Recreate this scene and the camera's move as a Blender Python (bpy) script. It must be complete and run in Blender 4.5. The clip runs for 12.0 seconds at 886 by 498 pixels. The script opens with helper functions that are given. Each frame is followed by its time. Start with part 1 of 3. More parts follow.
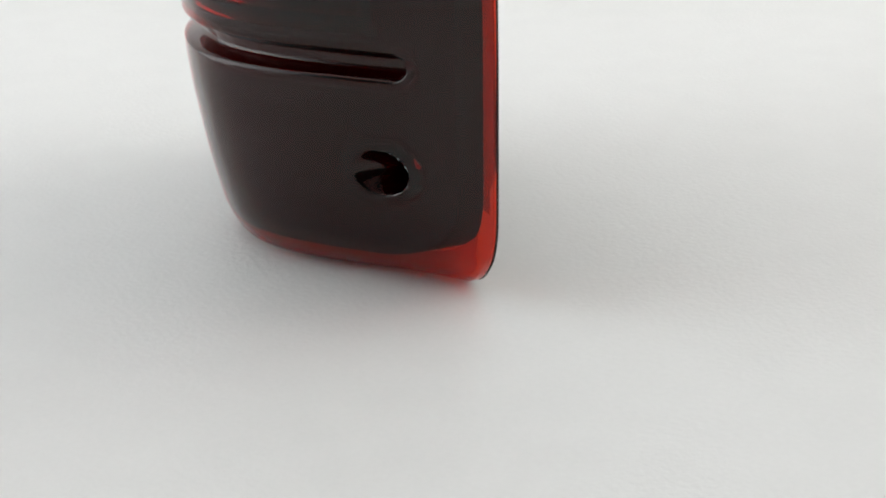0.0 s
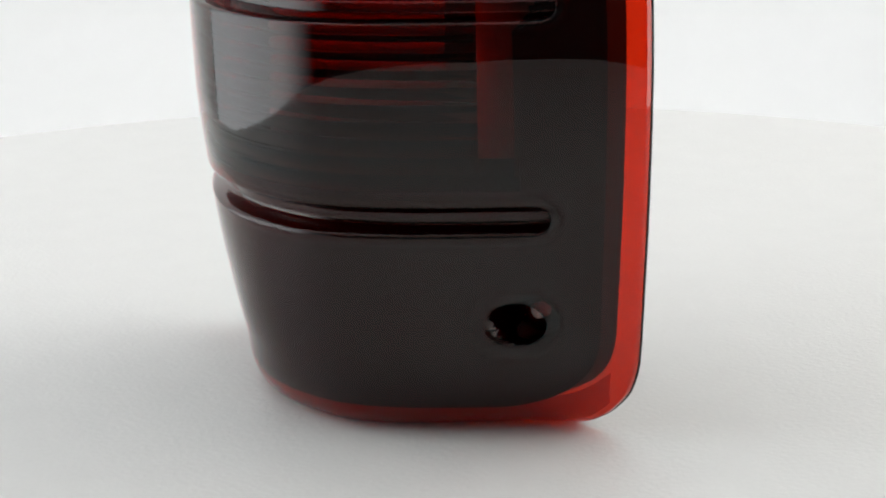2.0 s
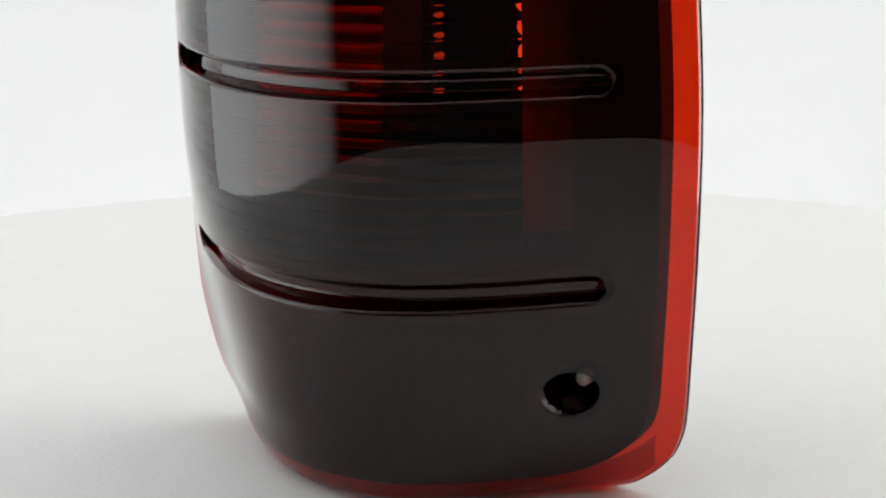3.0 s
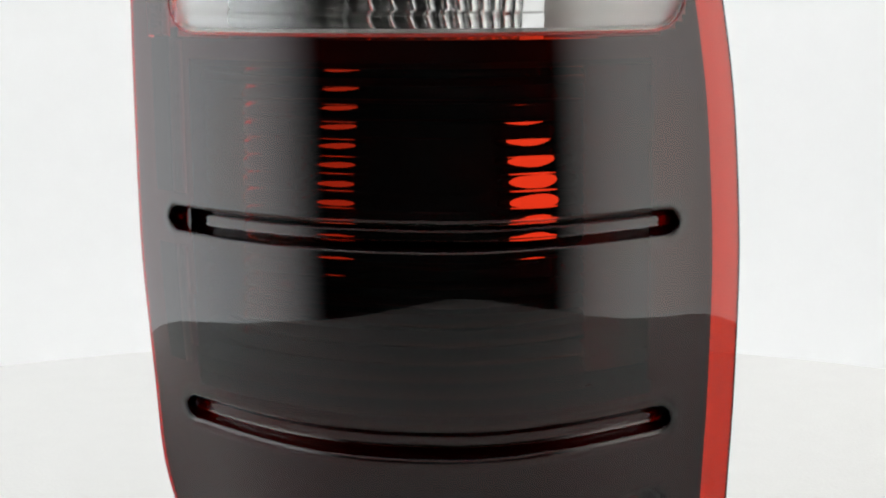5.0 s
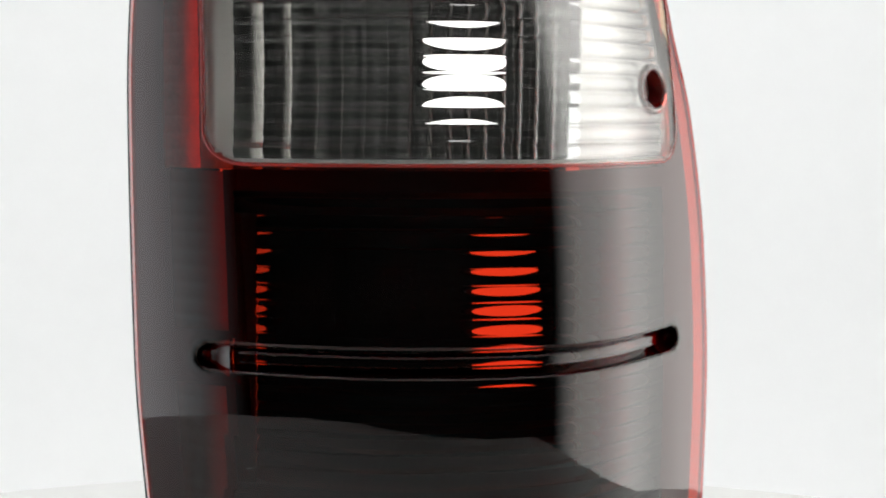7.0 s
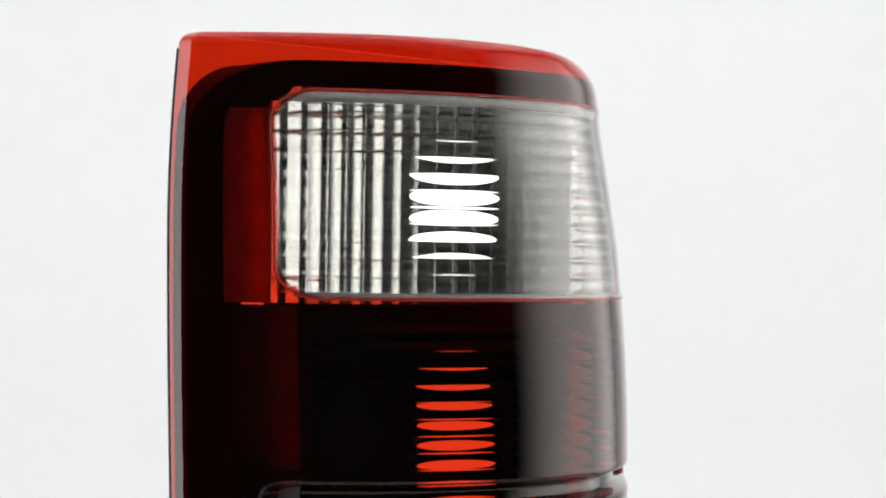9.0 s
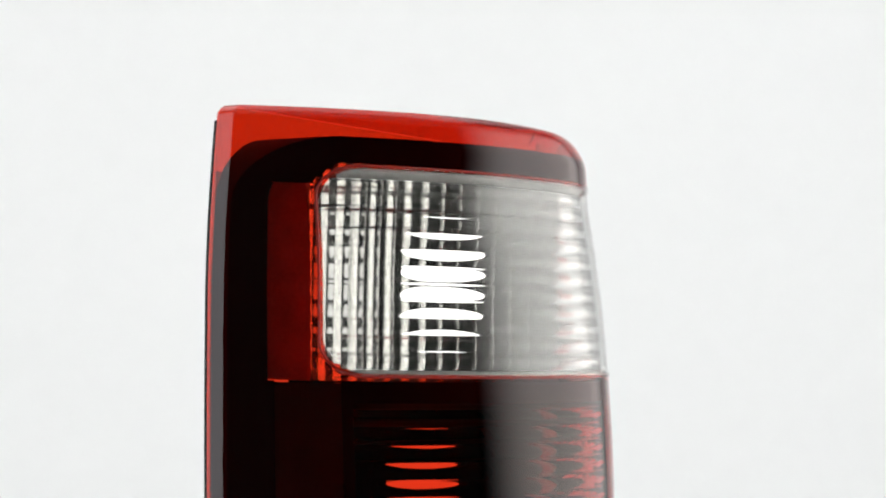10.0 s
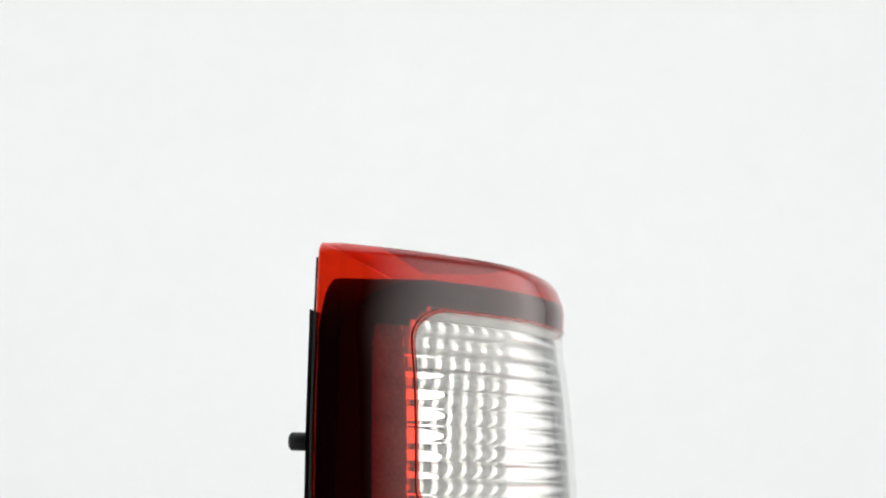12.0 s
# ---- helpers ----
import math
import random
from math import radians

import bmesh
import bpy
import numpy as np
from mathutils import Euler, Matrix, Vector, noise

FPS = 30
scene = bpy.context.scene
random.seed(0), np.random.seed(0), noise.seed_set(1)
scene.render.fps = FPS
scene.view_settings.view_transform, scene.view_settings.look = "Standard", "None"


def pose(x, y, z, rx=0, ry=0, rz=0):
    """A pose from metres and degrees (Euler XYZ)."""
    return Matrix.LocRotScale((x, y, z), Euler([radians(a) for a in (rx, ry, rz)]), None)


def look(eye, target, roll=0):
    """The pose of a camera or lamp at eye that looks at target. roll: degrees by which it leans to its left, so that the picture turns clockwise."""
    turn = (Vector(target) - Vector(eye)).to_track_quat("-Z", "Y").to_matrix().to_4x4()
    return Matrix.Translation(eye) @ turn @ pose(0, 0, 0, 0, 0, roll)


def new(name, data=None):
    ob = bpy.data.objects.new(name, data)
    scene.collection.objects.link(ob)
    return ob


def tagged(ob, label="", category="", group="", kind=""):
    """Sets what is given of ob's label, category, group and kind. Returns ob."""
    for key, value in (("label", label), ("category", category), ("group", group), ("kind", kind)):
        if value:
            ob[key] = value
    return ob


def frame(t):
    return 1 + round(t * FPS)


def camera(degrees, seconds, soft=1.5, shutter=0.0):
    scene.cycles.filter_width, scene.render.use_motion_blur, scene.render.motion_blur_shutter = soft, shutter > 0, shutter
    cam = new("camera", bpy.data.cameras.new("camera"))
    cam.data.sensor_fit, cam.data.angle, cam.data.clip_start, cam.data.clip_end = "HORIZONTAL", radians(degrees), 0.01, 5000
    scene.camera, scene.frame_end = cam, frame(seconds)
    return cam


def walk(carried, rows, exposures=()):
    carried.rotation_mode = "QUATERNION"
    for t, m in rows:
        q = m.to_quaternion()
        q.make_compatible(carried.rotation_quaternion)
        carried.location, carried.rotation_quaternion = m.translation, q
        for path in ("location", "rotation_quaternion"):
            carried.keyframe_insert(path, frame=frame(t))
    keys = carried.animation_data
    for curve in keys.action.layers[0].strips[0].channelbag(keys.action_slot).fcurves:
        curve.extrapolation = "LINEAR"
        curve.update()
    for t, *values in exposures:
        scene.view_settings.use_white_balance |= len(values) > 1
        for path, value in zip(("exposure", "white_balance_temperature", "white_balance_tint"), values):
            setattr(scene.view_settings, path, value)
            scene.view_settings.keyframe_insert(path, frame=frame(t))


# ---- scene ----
cam = camera(28.1, 12.0, soft=2.0)
EYE = (0.028, -0.80, 0.284)
# seconds, tilt upwards in degrees
TILT = [(0.0, -21.5), (0.5, -20.2), (1.0, -18.8), (1.5, -17.4), (2.0, -16.1), (2.5, -14.8), (3.0, -13.5), (3.5, -12.2), (4.0, -10.95),
        (4.5, -9.7), (5.0, -8.5), (5.5, -7.38), (6.0, -6.34), (6.5, -5.29), (7.0, -4.27), (7.5, -3.24), (8.0, -2.18), (8.5, -1.08),
        (9.0, 0.07), (9.5, 1.32), (10.0, 2.56), (10.5, 3.78), (11.0, 4.93), (11.5, 5.98), (12.0, 7.14)]


def aim(t, p):
    p = radians(p)
    return look(EYE, (EYE[0], EYE[1] + math.cos(p), EYE[2] + math.sin(p)), -0.06 + 0.308 * (t - 6))


walk(cam, [(t, aim(t, p)) for t, p in TILT])

# ---- light ----
world = bpy.data.worlds.new("world")
scene.world = world
world.use_nodes = True
world.node_tree.nodes["Background"].inputs[0].default_value = (0.96, 0.98, 1.0, 1)
world.node_tree.nodes["Background"].inputs[1].default_value = 0.28
scene.view_settings.exposure = 0.25


def area_lamp(name, eye, target, sx, sy, watts, colour):
    d = bpy.data.lights.new(name, "AREA")
    d.shape, d.size, d.size_y, d.energy, d.color = "RECTANGLE", sx, sy, watts, colour
    ob = new(name, d)
    ob.matrix_world = look(eye, target)
    return ob


# Unseen overhead lamp, added to brighten the backdrop and the table.
area_lamp("top_fill", (0, 0.5, 1.9), (0, 0.5, 0), 2.4, 1.6, 14, (1.0, 1.0, 1.0))


# ---- materials ----
def material(name):
    m = bpy.data.materials.new(name)
    m.use_nodes = True
    return m, m.node_tree.nodes, m.node_tree.links, m.node_tree.nodes["Principled BSDF"]


def grainy(name, colour, rough, scale, amount, bump=0.0, metal=0.0):
    """A surface with mottling at two scales and a fine relief."""
    m, n, l, b = material(name)
    tc = n.new("ShaderNodeTexCoord")
    a, c = n.new("ShaderNodeTexNoise"), n.new("ShaderNodeTexNoise")
    a.inputs["Scale"].default_value, c.inputs["Scale"].default_value = scale, scale * 9
    a.inputs["Detail"].default_value = c.inputs["Detail"].default_value = 4
    for x in (a, c):
        l.new(tc.outputs["Object"], x.inputs["Vector"])
    add = n.new("ShaderNodeMath")
    add.operation = "ADD"
    l.new(a.outputs[0], add.inputs[0])
    l.new(c.outputs[0], add.inputs[1])
    ramp = n.new("ShaderNodeMapRange")
    ramp.inputs["From Min"].default_value, ramp.inputs["From Max"].default_value = 0.6, 1.4
    ramp.inputs["To Min"].default_value, ramp.inputs["To Max"].default_value = 1 - amount, 1 + amount
    l.new(add.outputs[0], ramp.inputs["Value"])
    mul = n.new("ShaderNodeVectorMath")
    mul.operation = "SCALE"
    mul.inputs[0].default_value = colour
    l.new(ramp.outputs[0], mul.inputs["Scale"])
    l.new(mul.outputs[0], b.inputs["Base Color"])
    b.inputs["Roughness"].default_value, b.inputs["Metallic"].default_value = rough, metal
    if bump:
        bp = n.new("ShaderNodeBump")
        bp.inputs["Strength"].default_value, bp.inputs["Distance"].default_value = 1.0, bump
        l.new(c.outputs[0], bp.inputs["Height"])
        l.new(bp.outputs[0], b.inputs["Normal"])
    return m


def tinted_glass(name, tint, ior=1.49, rough=0.01, wave=0.0):
    """Thin clear plastic: light goes through tinted, gloss by Fresnel."""
    m, n, l, b = material(name)
    n.remove(b)
    out = n["Material Output"]
    tr, gl, mix, fr = n.new("ShaderNodeBsdfTransparent"), n.new("ShaderNodeBsdfGlossy"), n.new("ShaderNodeMixShader"), n.new("ShaderNodeLayerWeight")
    tr.inputs[0].default_value = (*tint, 1)
    gl.inputs["Color"].default_value = (1, 1, 1, 1)
    gl.inputs["Roughness"].default_value = rough
    fr.inputs["Blend"].default_value = 0.5
    # gloss after Schlick
    power, gain = n.new("ShaderNodeMath"), n.new("ShaderNodeMath")
    power.operation, gain.operation = "POWER", "MULTIPLY_ADD"
    power.inputs[1].default_value = 5.0
    base = ((ior - 1) / (ior + 1)) ** 2
    gain.inputs[1].default_value, gain.inputs[2].default_value = 1 - base, base
    l.new(fr.outputs["Facing"], power.inputs[0])
    l.new(power.outputs[0], gain.inputs[0])
    l.new(gain.outputs[0], mix.inputs[0])
    l.new(tr.outputs[0], mix.inputs[1])
    l.new(gl.outputs[0], mix.inputs[2])
    l.new(mix.outputs[0], out.inputs["Surface"])
    if wave:
        tc, no, bp = n.new("ShaderNodeTexCoord"), n.new("ShaderNodeTexNoise"), n.new("ShaderNodeBump")
        no.inputs["Scale"].default_value = 30
        bp.inputs["Distance"].default_value = wave
        l.new(tc.outputs["Object"], no.inputs["Vector"])
        l.new(no.outputs[0], bp.inputs["Height"])
        l.new(bp.outputs[0], gl.inputs["Normal"])
        l.new(bp.outputs[0], fr.inputs["Normal"])
    return m


def refracting(name, shiny, colour=(1, 1, 1), ior=1.49):
    m, n, l, b = material(name)
    n.remove(b)
    r = n.new("ShaderNodeBsdfGlass" if shiny else "ShaderNodeBsdfRefraction")
    r.inputs["Color"].default_value = (*colour, 1)
    r.inputs["IOR"].default_value, r.inputs["Roughness"].default_value = ior, 0.0
    l.new(r.outputs[0], n["Material Output"].inputs["Surface"])
    return m


def glowing(name, colour, strength, soft=False, floor=(0.0, 0.0)):
    """Gives off light; soft: fading towards the panel's edges, as a diffuser does."""
    m, n, l, b = material(name)
    n.remove(b)
    e = n.new("ShaderNodeEmission")
    e.inputs["Color"].default_value, e.inputs["Strength"].default_value = (*colour, 1), strength
    l.new(e.outputs[0], n["Material Output"].inputs["Surface"])
    if soft:
        tc, sep = n.new("ShaderNodeTexCoord"), n.new("ShaderNodeSeparateXYZ")
        l.new(tc.outputs["Generated"], sep.inputs[0])
        last = None
        for axis, lo, hi, least in (("X", 0.0, soft[0], floor[0]), ("X", 1.0, 1 - soft[1], floor[1]), ("Z", 1.0, 0.6, 0.2)):
            r = n.new("ShaderNodeMapRange")
            r.interpolation_type = "SMOOTHSTEP"
            r.inputs["From Min"].default_value, r.inputs["From Max"].default_value = lo, hi
            r.inputs["To Min"].default_value = least
            l.new(sep.outputs[axis], r.inputs["Value"])
            if last is None:
                last = r
            else:
                mul = n.new("ShaderNodeMath")
                mul.operation = "MULTIPLY"
                l.new(last.outputs[0], mul.inputs[0])
                l.new(r.outputs[0], mul.inputs[1])
                last = mul
        mul = n.new("ShaderNodeMath")
        mul.operation = "MULTIPLY"
        mul.inputs[1].default_value = strength
        l.new(last.outputs[0], mul.inputs[0])
        l.new(mul.outputs[0], e.inputs["Strength"])
    return m


M_TABLE = grainy("white_turntable_paint", (0.62, 0.62, 0.607), 0.55, 40, 0.025, bump=0.00022)
M_PAPER = grainy("white_backdrop_paper", (0.86, 0.865, 0.865), 0.8, 3, 0.012)
M_DARK = grainy("dark_room_wall", (0.05, 0.05, 0.05), 0.8, 2, 0.2)
M_RED = tinted_glass("red_lens_plastic", (0.68, 0.034, 0.010), ior=1.44, wave=0.00003)
M_CLEAR = tinted_glass("clear_lens_plastic", (0.93, 0.93, 0.92))
M_HOUSING = grainy("black_housing_plastic", (0.006, 0.0055, 0.0055), 0.45, 40, 0.2, bump=0.00005)
M_HOUSING.node_tree.nodes["Principled BSDF"].inputs["Specular IOR Level"].default_value = 0.2
M_BEZEL = grainy("dark_bezel_plastic", (0.005, 0.0045, 0.0045), 0.6, 40, 0.2)
M_BEZEL.node_tree.nodes["Principled BSDF"].inputs["Specular IOR Level"].default_value = 0.12
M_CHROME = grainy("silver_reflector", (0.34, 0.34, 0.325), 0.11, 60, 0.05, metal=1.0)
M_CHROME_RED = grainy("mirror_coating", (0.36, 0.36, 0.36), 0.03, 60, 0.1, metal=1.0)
M_INNER = refracting("fluted_clear_optic", True)
M_INNER_RED = refracting("fluted_red_optic", False)
# Glow put in for the brightness in the bulb openings, no lit bulbs.
M_TAIL_GLOW = glowing("glowing_tail_opening", (1.0, 0.98, 0.94), 0.95)
M_WHITE_GLOW = glowing("glowing_white_opening", (1.0, 0.99, 0.97), 2.0)
M_SCREEN_L = glowing("left_diffuser", (0.95, 0.98, 1.0), 3.35, (0.45, 0.45), (0.42, 0.0))
M_SCREEN_R = glowing("right_diffuser", (1.0, 0.985, 0.95), 3.4, (0.38, 0.3), (0.0, 0.28))
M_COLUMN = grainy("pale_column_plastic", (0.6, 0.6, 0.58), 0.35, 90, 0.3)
# Darkened copy of the column plastic: the dimness inside put into the colour.
M_COLUMN_SHADE = grainy("shaded_column_plastic", (0.03, 0.03, 0.03), 0.5, 90, 0.3)
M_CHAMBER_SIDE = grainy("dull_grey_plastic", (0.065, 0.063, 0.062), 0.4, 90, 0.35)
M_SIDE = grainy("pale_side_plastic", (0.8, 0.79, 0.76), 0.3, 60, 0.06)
# Mirror coating darkened to stand for the dim light on the chamber's back.
M_BACK_SHADED = grainy("shaded_mirror_coating", (0.018, 0.018, 0.018), 0.2, 60, 0.2, metal=1.0)
M_REDEDGE = grainy("red_plastic_edge", (0.28, 0.014, 0.009), 0.15, 60, 0.1)


def translucent_plastic(name, colour, see_through):
    """Plastic that glows softly with the light from both sides."""
    m, n, l, b = material(name)
    n.remove(b)
    d, t, mix, no = n.new("ShaderNodeBsdfDiffuse"), n.new("ShaderNodeBsdfTranslucent"), n.new("ShaderNodeMixShader"), n.new("ShaderNodeTexNoise")
    no.inputs["Scale"].default_value = 60
    ramp = n.new("ShaderNodeMapRange")
    ramp.inputs["To Min"].default_value, ramp.inputs["To Max"].default_value = 0.45, 0.6
    for x in (d, t):
        x.inputs["Color"].default_value = (*colour, 1)
    l.new(no.outputs[0], ramp.inputs["Value"])
    l.new(ramp.outputs[0], mix.inputs[0])
    l.new(d.outputs[0], mix.inputs[1])
    l.new(t.outputs[0], mix.inputs[2])
    clear, both = n.new("ShaderNodeBsdfTransparent"), n.new("ShaderNodeMixShader")
    clear.inputs["Color"].default_value = (0.84, 0.6, 0.35, 1)
    both.inputs[0].default_value = see_through
    l.new(mix.outputs[0], both.inputs[1])
    l.new(clear.outputs[0], both.inputs[2])
    l.new(both.outputs[0], n["Material Output"].inputs["Surface"])
    return m


M_FLANGE = translucent_plastic("red_flange_plastic", (0.85, 0.36, 0.09), 0.7)
M_LIP = translucent_plastic("red_lip_plastic", (0.50, 0.17, 0.06), 0.15)
M_STEEL = grainy("zinc_steel", (0.55, 0.55, 0.53), 0.35, 120, 0.1, metal=1.0)
M_RUBBER = grainy("black_foam_gasket", (0.007, 0.007, 0.007), 0.9, 200, 0.3, bump=0.0003)


def mesh_of(bm, name, mat, smooth=True):
    me = bpy.data.meshes.new(name)
    bm.normal_update()
    bm.to_mesh(me)
    bm.free()
    me.materials.append(mat)
    if smooth:
        for p in me.polygons:
            p.use_smooth = True
    return me


def part(name, bm, mat, parent=None, label="", smooth=True):
    """One bmesh as one mesh object under a thing."""
    ob = new(name, mesh_of(bm, name, mat, smooth))
    ob.parent = parent
    return tagged(ob, label)


def loft(rings, cap=True):
    bm = bmesh.new()
    rs = [[bm.verts.new(c) for c in ring] for ring in rings]
    n = len(rs[0])
    for a, b in zip(rs, rs[1:]):
        for k in range(n):
            bm.faces.new((a[k], a[(k + 1) % n], b[(k + 1) % n], b[k]))
    if cap:
        bm.faces.new(rs[0][::-1])
        bm.faces.new(rs[-1])
    bmesh.ops.recalc_face_normals(bm, faces=bm.faces)
    return bm


def smooth_step(a, b, v):
    v = np.clip((v - a) / (b - a), 0, 1)
    return v * v * (3 - 2 * v)


# ---- structure: turntable, backdrop, room ----
RADIUS = 0.602


def lathe(profile, steps=160):
    """A solid turned from (radius, height) pairs."""
    bm = bmesh.new()
    rings = []
    for r, z in profile:
        rings.append([bm.verts.new((r * math.cos(2 * math.pi * k / steps), r * math.sin(2 * math.pi * k / steps), z)) for k in range(steps)])
    for a, b in zip(rings, rings[1:]):
        for k in range(steps):
            bm.faces.new((a[k], a[(k + 1) % steps], b[(k + 1) % steps], b[k]))
    bm.faces.new(rings[-1])
    bm.faces.new(rings[0][::-1])
    return bm


turntable = new("turntable")
part("top_plate", lathe([(0.30, -0.012), (RADIUS - 0.002, -0.012), (RADIUS, -0.010), (RADIUS, -0.002), (RADIUS - 0.002, 0.0)]), M_TABLE, turntable, "white textured top plate", smooth=False)
part("rim", lathe([(0.20, -0.035), (RADIUS - 0.014, -0.035), (RADIUS - 0.010, -0.031), (RADIUS - 0.010, -0.0122)]), M_TABLE, turntable, "white rim band under the plate", smooth=False)
tagged(turntable, "round white painted turntable with a faintly textured top", "turntable")


def slab(x0, x1, y0, y1, z0, z1):
    bm = bmesh.new()
    bmesh.ops.create_cube(bm, size=1, matrix=Matrix.Translation(((x0 + x1) / 2, (y0 + y1) / 2, (z0 + z1) / 2)) @ Matrix.Diagonal((x1 - x0, y1 - y0, z1 - z0, 1)))
    return bm


def work_table():
    """A round white table that carries the turntable and reaches under the camera."""
    thing = new("work_table")
    thing.location = (0.02, -0.27, 0)
    part("tabletop", lathe([(0.90, -0.075), (0.948, -0.075), (0.95, -0.073), (0.95, -0.047), (0.948, -0.045)]), M_TABLE, thing, "round white painted tabletop", smooth=False)
    for x, y in ((0.6, 0.5), (-0.6, 0.5), (-0.6, -0.5), (0.6, -0.5)):
        part("leg", slab(x - 0.025, x + 0.025, y - 0.025, y + 0.025, -0.752, -0.0752), M_TABLE, thing, smooth=False)
    return tagged(thing, "round white painted work table under the turntable", "table")


part("bearing", lathe([(0.16, -0.0449), (0.16, -0.041), (0.12, -0.038), (0.12, -0.0351)], 64), M_TABLE, turntable, "low white bearing under the turntable")
work_table()


def backdrop():
    """White paper sweep: half round wall that runs down into the floor."""
    bm = bmesh.new()
    rows = []
    for k in range(81):
        a = radians(35 + 110 * k / 80)
        row = []
        for z, r in ((-0.75, 1.6), (-0.72, 1.85), (-0.6, 2.05), (-0.4, 2.15), (0.0, 2.2), (1.0, 2.2), (2.1, 2.2)):
            row.append(bm.verts.new((r * math.cos(a), r * math.sin(a), z)))
        rows.append(row)
    for a, b in zip(rows, rows[1:]):
        for k in range(len(a) - 1):
            bm.faces.new((a[k], b[k], b[k + 1], a[k + 1]))
    return bm


tagged(part("backdrop", backdrop(), M_PAPER), "white seamless paper backdrop curving round the table", "backdrop", kind="structure")


tagged(part("floor", slab(-3.2, 3.2, -3.2, 3.2, -0.85, -0.752), M_DARK, smooth=False), "dark floor of the studio", "floor", kind="structure")
tagged(part("ceiling", slab(-3.2, 3.2, -3.2, 3.2, 2.15, 2.25), M_PAPER, smooth=False), "white ceiling of the studio", "ceiling", kind="structure")
tagged(part("wall_south", slab(-3.2, 3.2, -3.2, -3.1, -0.75, 2.15), M_DARK, smooth=False), "dark wall behind the camera", "wall", kind="structure")
tagged(part("wall_west", slab(-3.2, -3.1, -3.1, 3.2, -0.75, 2.15), M_DARK, smooth=False), "dark side wall", "wall", kind="structure")
tagged(part("wall_east", slab(3.1, 3.2, -3.1, 3.2, -0.75, 2.15), M_DARK, smooth=False), "dark side wall", "wall", kind="structure")



def screen(name, azimuth, distance, width, mat, label):
    """A flat diffuser panel in a thin frame, facing the turntable; azimuth from the camera's side, positive to the right."""
    ob = new(name)
    a = radians(azimuth)
    ob.matrix_world = pose(distance * math.sin(a), -distance * math.cos(a), 0.6, 0, 0, azimuth)
    part("diffuser", slab(-width / 2, width / 2, -0.01, 0.01, -1.25, 1.2), mat, ob, "glowing white diffuser cloth", smooth=False)
    for x in (-width / 2 - 0.012, width / 2 + 0.012):
        part("frame_bar", slab(x - 0.011, x + 0.011, -0.014, 0.014, -1.3, 1.25), M_DARK, ob, smooth=False)
    return tagged(ob, label, "softbox", "softboxes beside the camera")


screen("softbox", -90, 1.5, 2.4, M_SCREEN_L, "large white diffuser softbox lighting the turntable from the side")
screen("softbox", 97, 1.6, 2.5, M_SCREEN_R, "large warm white diffuser softbox beside the camera")

# ---- the tail light ----
H = 0.3725


def curve_of(points):
    """A smooth curve through (height, value) points that does not overshoot."""
    z, v = np.array([p[0] for p in points]), np.array([p[1] for p in points])
    h, d = np.diff(z), np.diff(v) / np.diff(z)
    m = np.concatenate([[d[0]], np.where(d[:-1] * d[1:] > 0, 2 * d[:-1] * d[1:] / (d[:-1] + d[1:] + 1e-12 * np.sign(d[1:])), 0), [d[-1]]])

    def at(q):
        q = np.clip(q, z[0], z[-1])
        k = np.clip(np.searchsorted(z, q) - 1, 0, len(h) - 1)
        f = (q - z[k]) / h[k]
        return (v[k] * (1 + 2 * f) * (1 - f) ** 2 + h[k] * m[k] * f * (1 - f) ** 2 + v[k + 1] * f * f * (3 - 2 * f) + h[k] * m[k + 1] * f * f * (f - 1))

    return at


# outline of the flange: left and right edge and depth of the bulge by height
LEFT = curve_of([(0, -0.0544), (0.0015, -0.0624), (0.005, -0.0714), (0.012, -0.0805), (0.022, -0.0877), (0.04, -0.0956), (0.07, -0.1029), (0.1, -0.1055), (0.18, -0.1114), (0.29, -0.1130), (0.368, -0.1084), (0.371, -0.1064), (H, -0.1039)])
RIGHT = curve_of([(0, 0.1169), (0.0015, 0.1249), (0.005, 0.1339), (0.012, 0.1434), (0.022, 0.1516), (0.035, 0.1557), (0.06, 0.1574), (0.11, 0.1599), (0.16, 0.1610), (0.22, 0.1586), (0.285, 0.1505), (0.322, 0.1413), (0.345, 0.1359), (0.36, 0.1305), (0.368, 0.1220), (0.3715, 0.1130), (H, 0.1030)])
BULGE = curve_of([(0, 0.0697), (0.002, 0.0747), (0.006, 0.0797), (0.02, 0.0861), (0.05, 0.0920), (0.09, 0.0963), (0.15, 0.0961), (0.2, 0.0952), (0.27, 0.0904), (0.32, 0.0852), (0.345, 0.0814), (0.357, 0.0819), (0.366, 0.0795), (0.371, 0.0757), (H, 0.0716)])
RIBS = ((0.183, -0.091, 0.134), (0.097, -0.086, 0.1315))
HOLES = ((0.1185, 0.052, 0.0092, 0.024), (0.119, 0.297, 0.0085, 0.022))


def flange_y(x, z=0.36):
    """The flange lies aslant: furthest back in the upper left corner."""
    return 0.006 - 0.044 * (x + 0.108) - 0.020 * (0.36 - z) * (1 - smooth_step(-0.13, 0.11, x))


def edge_depth(x):
    """How far the front's border stands before the flange."""
    return 0.003 + 0.0055 * np.clip((0.159 - x) / 0.267, 0, 1) ** 1.5


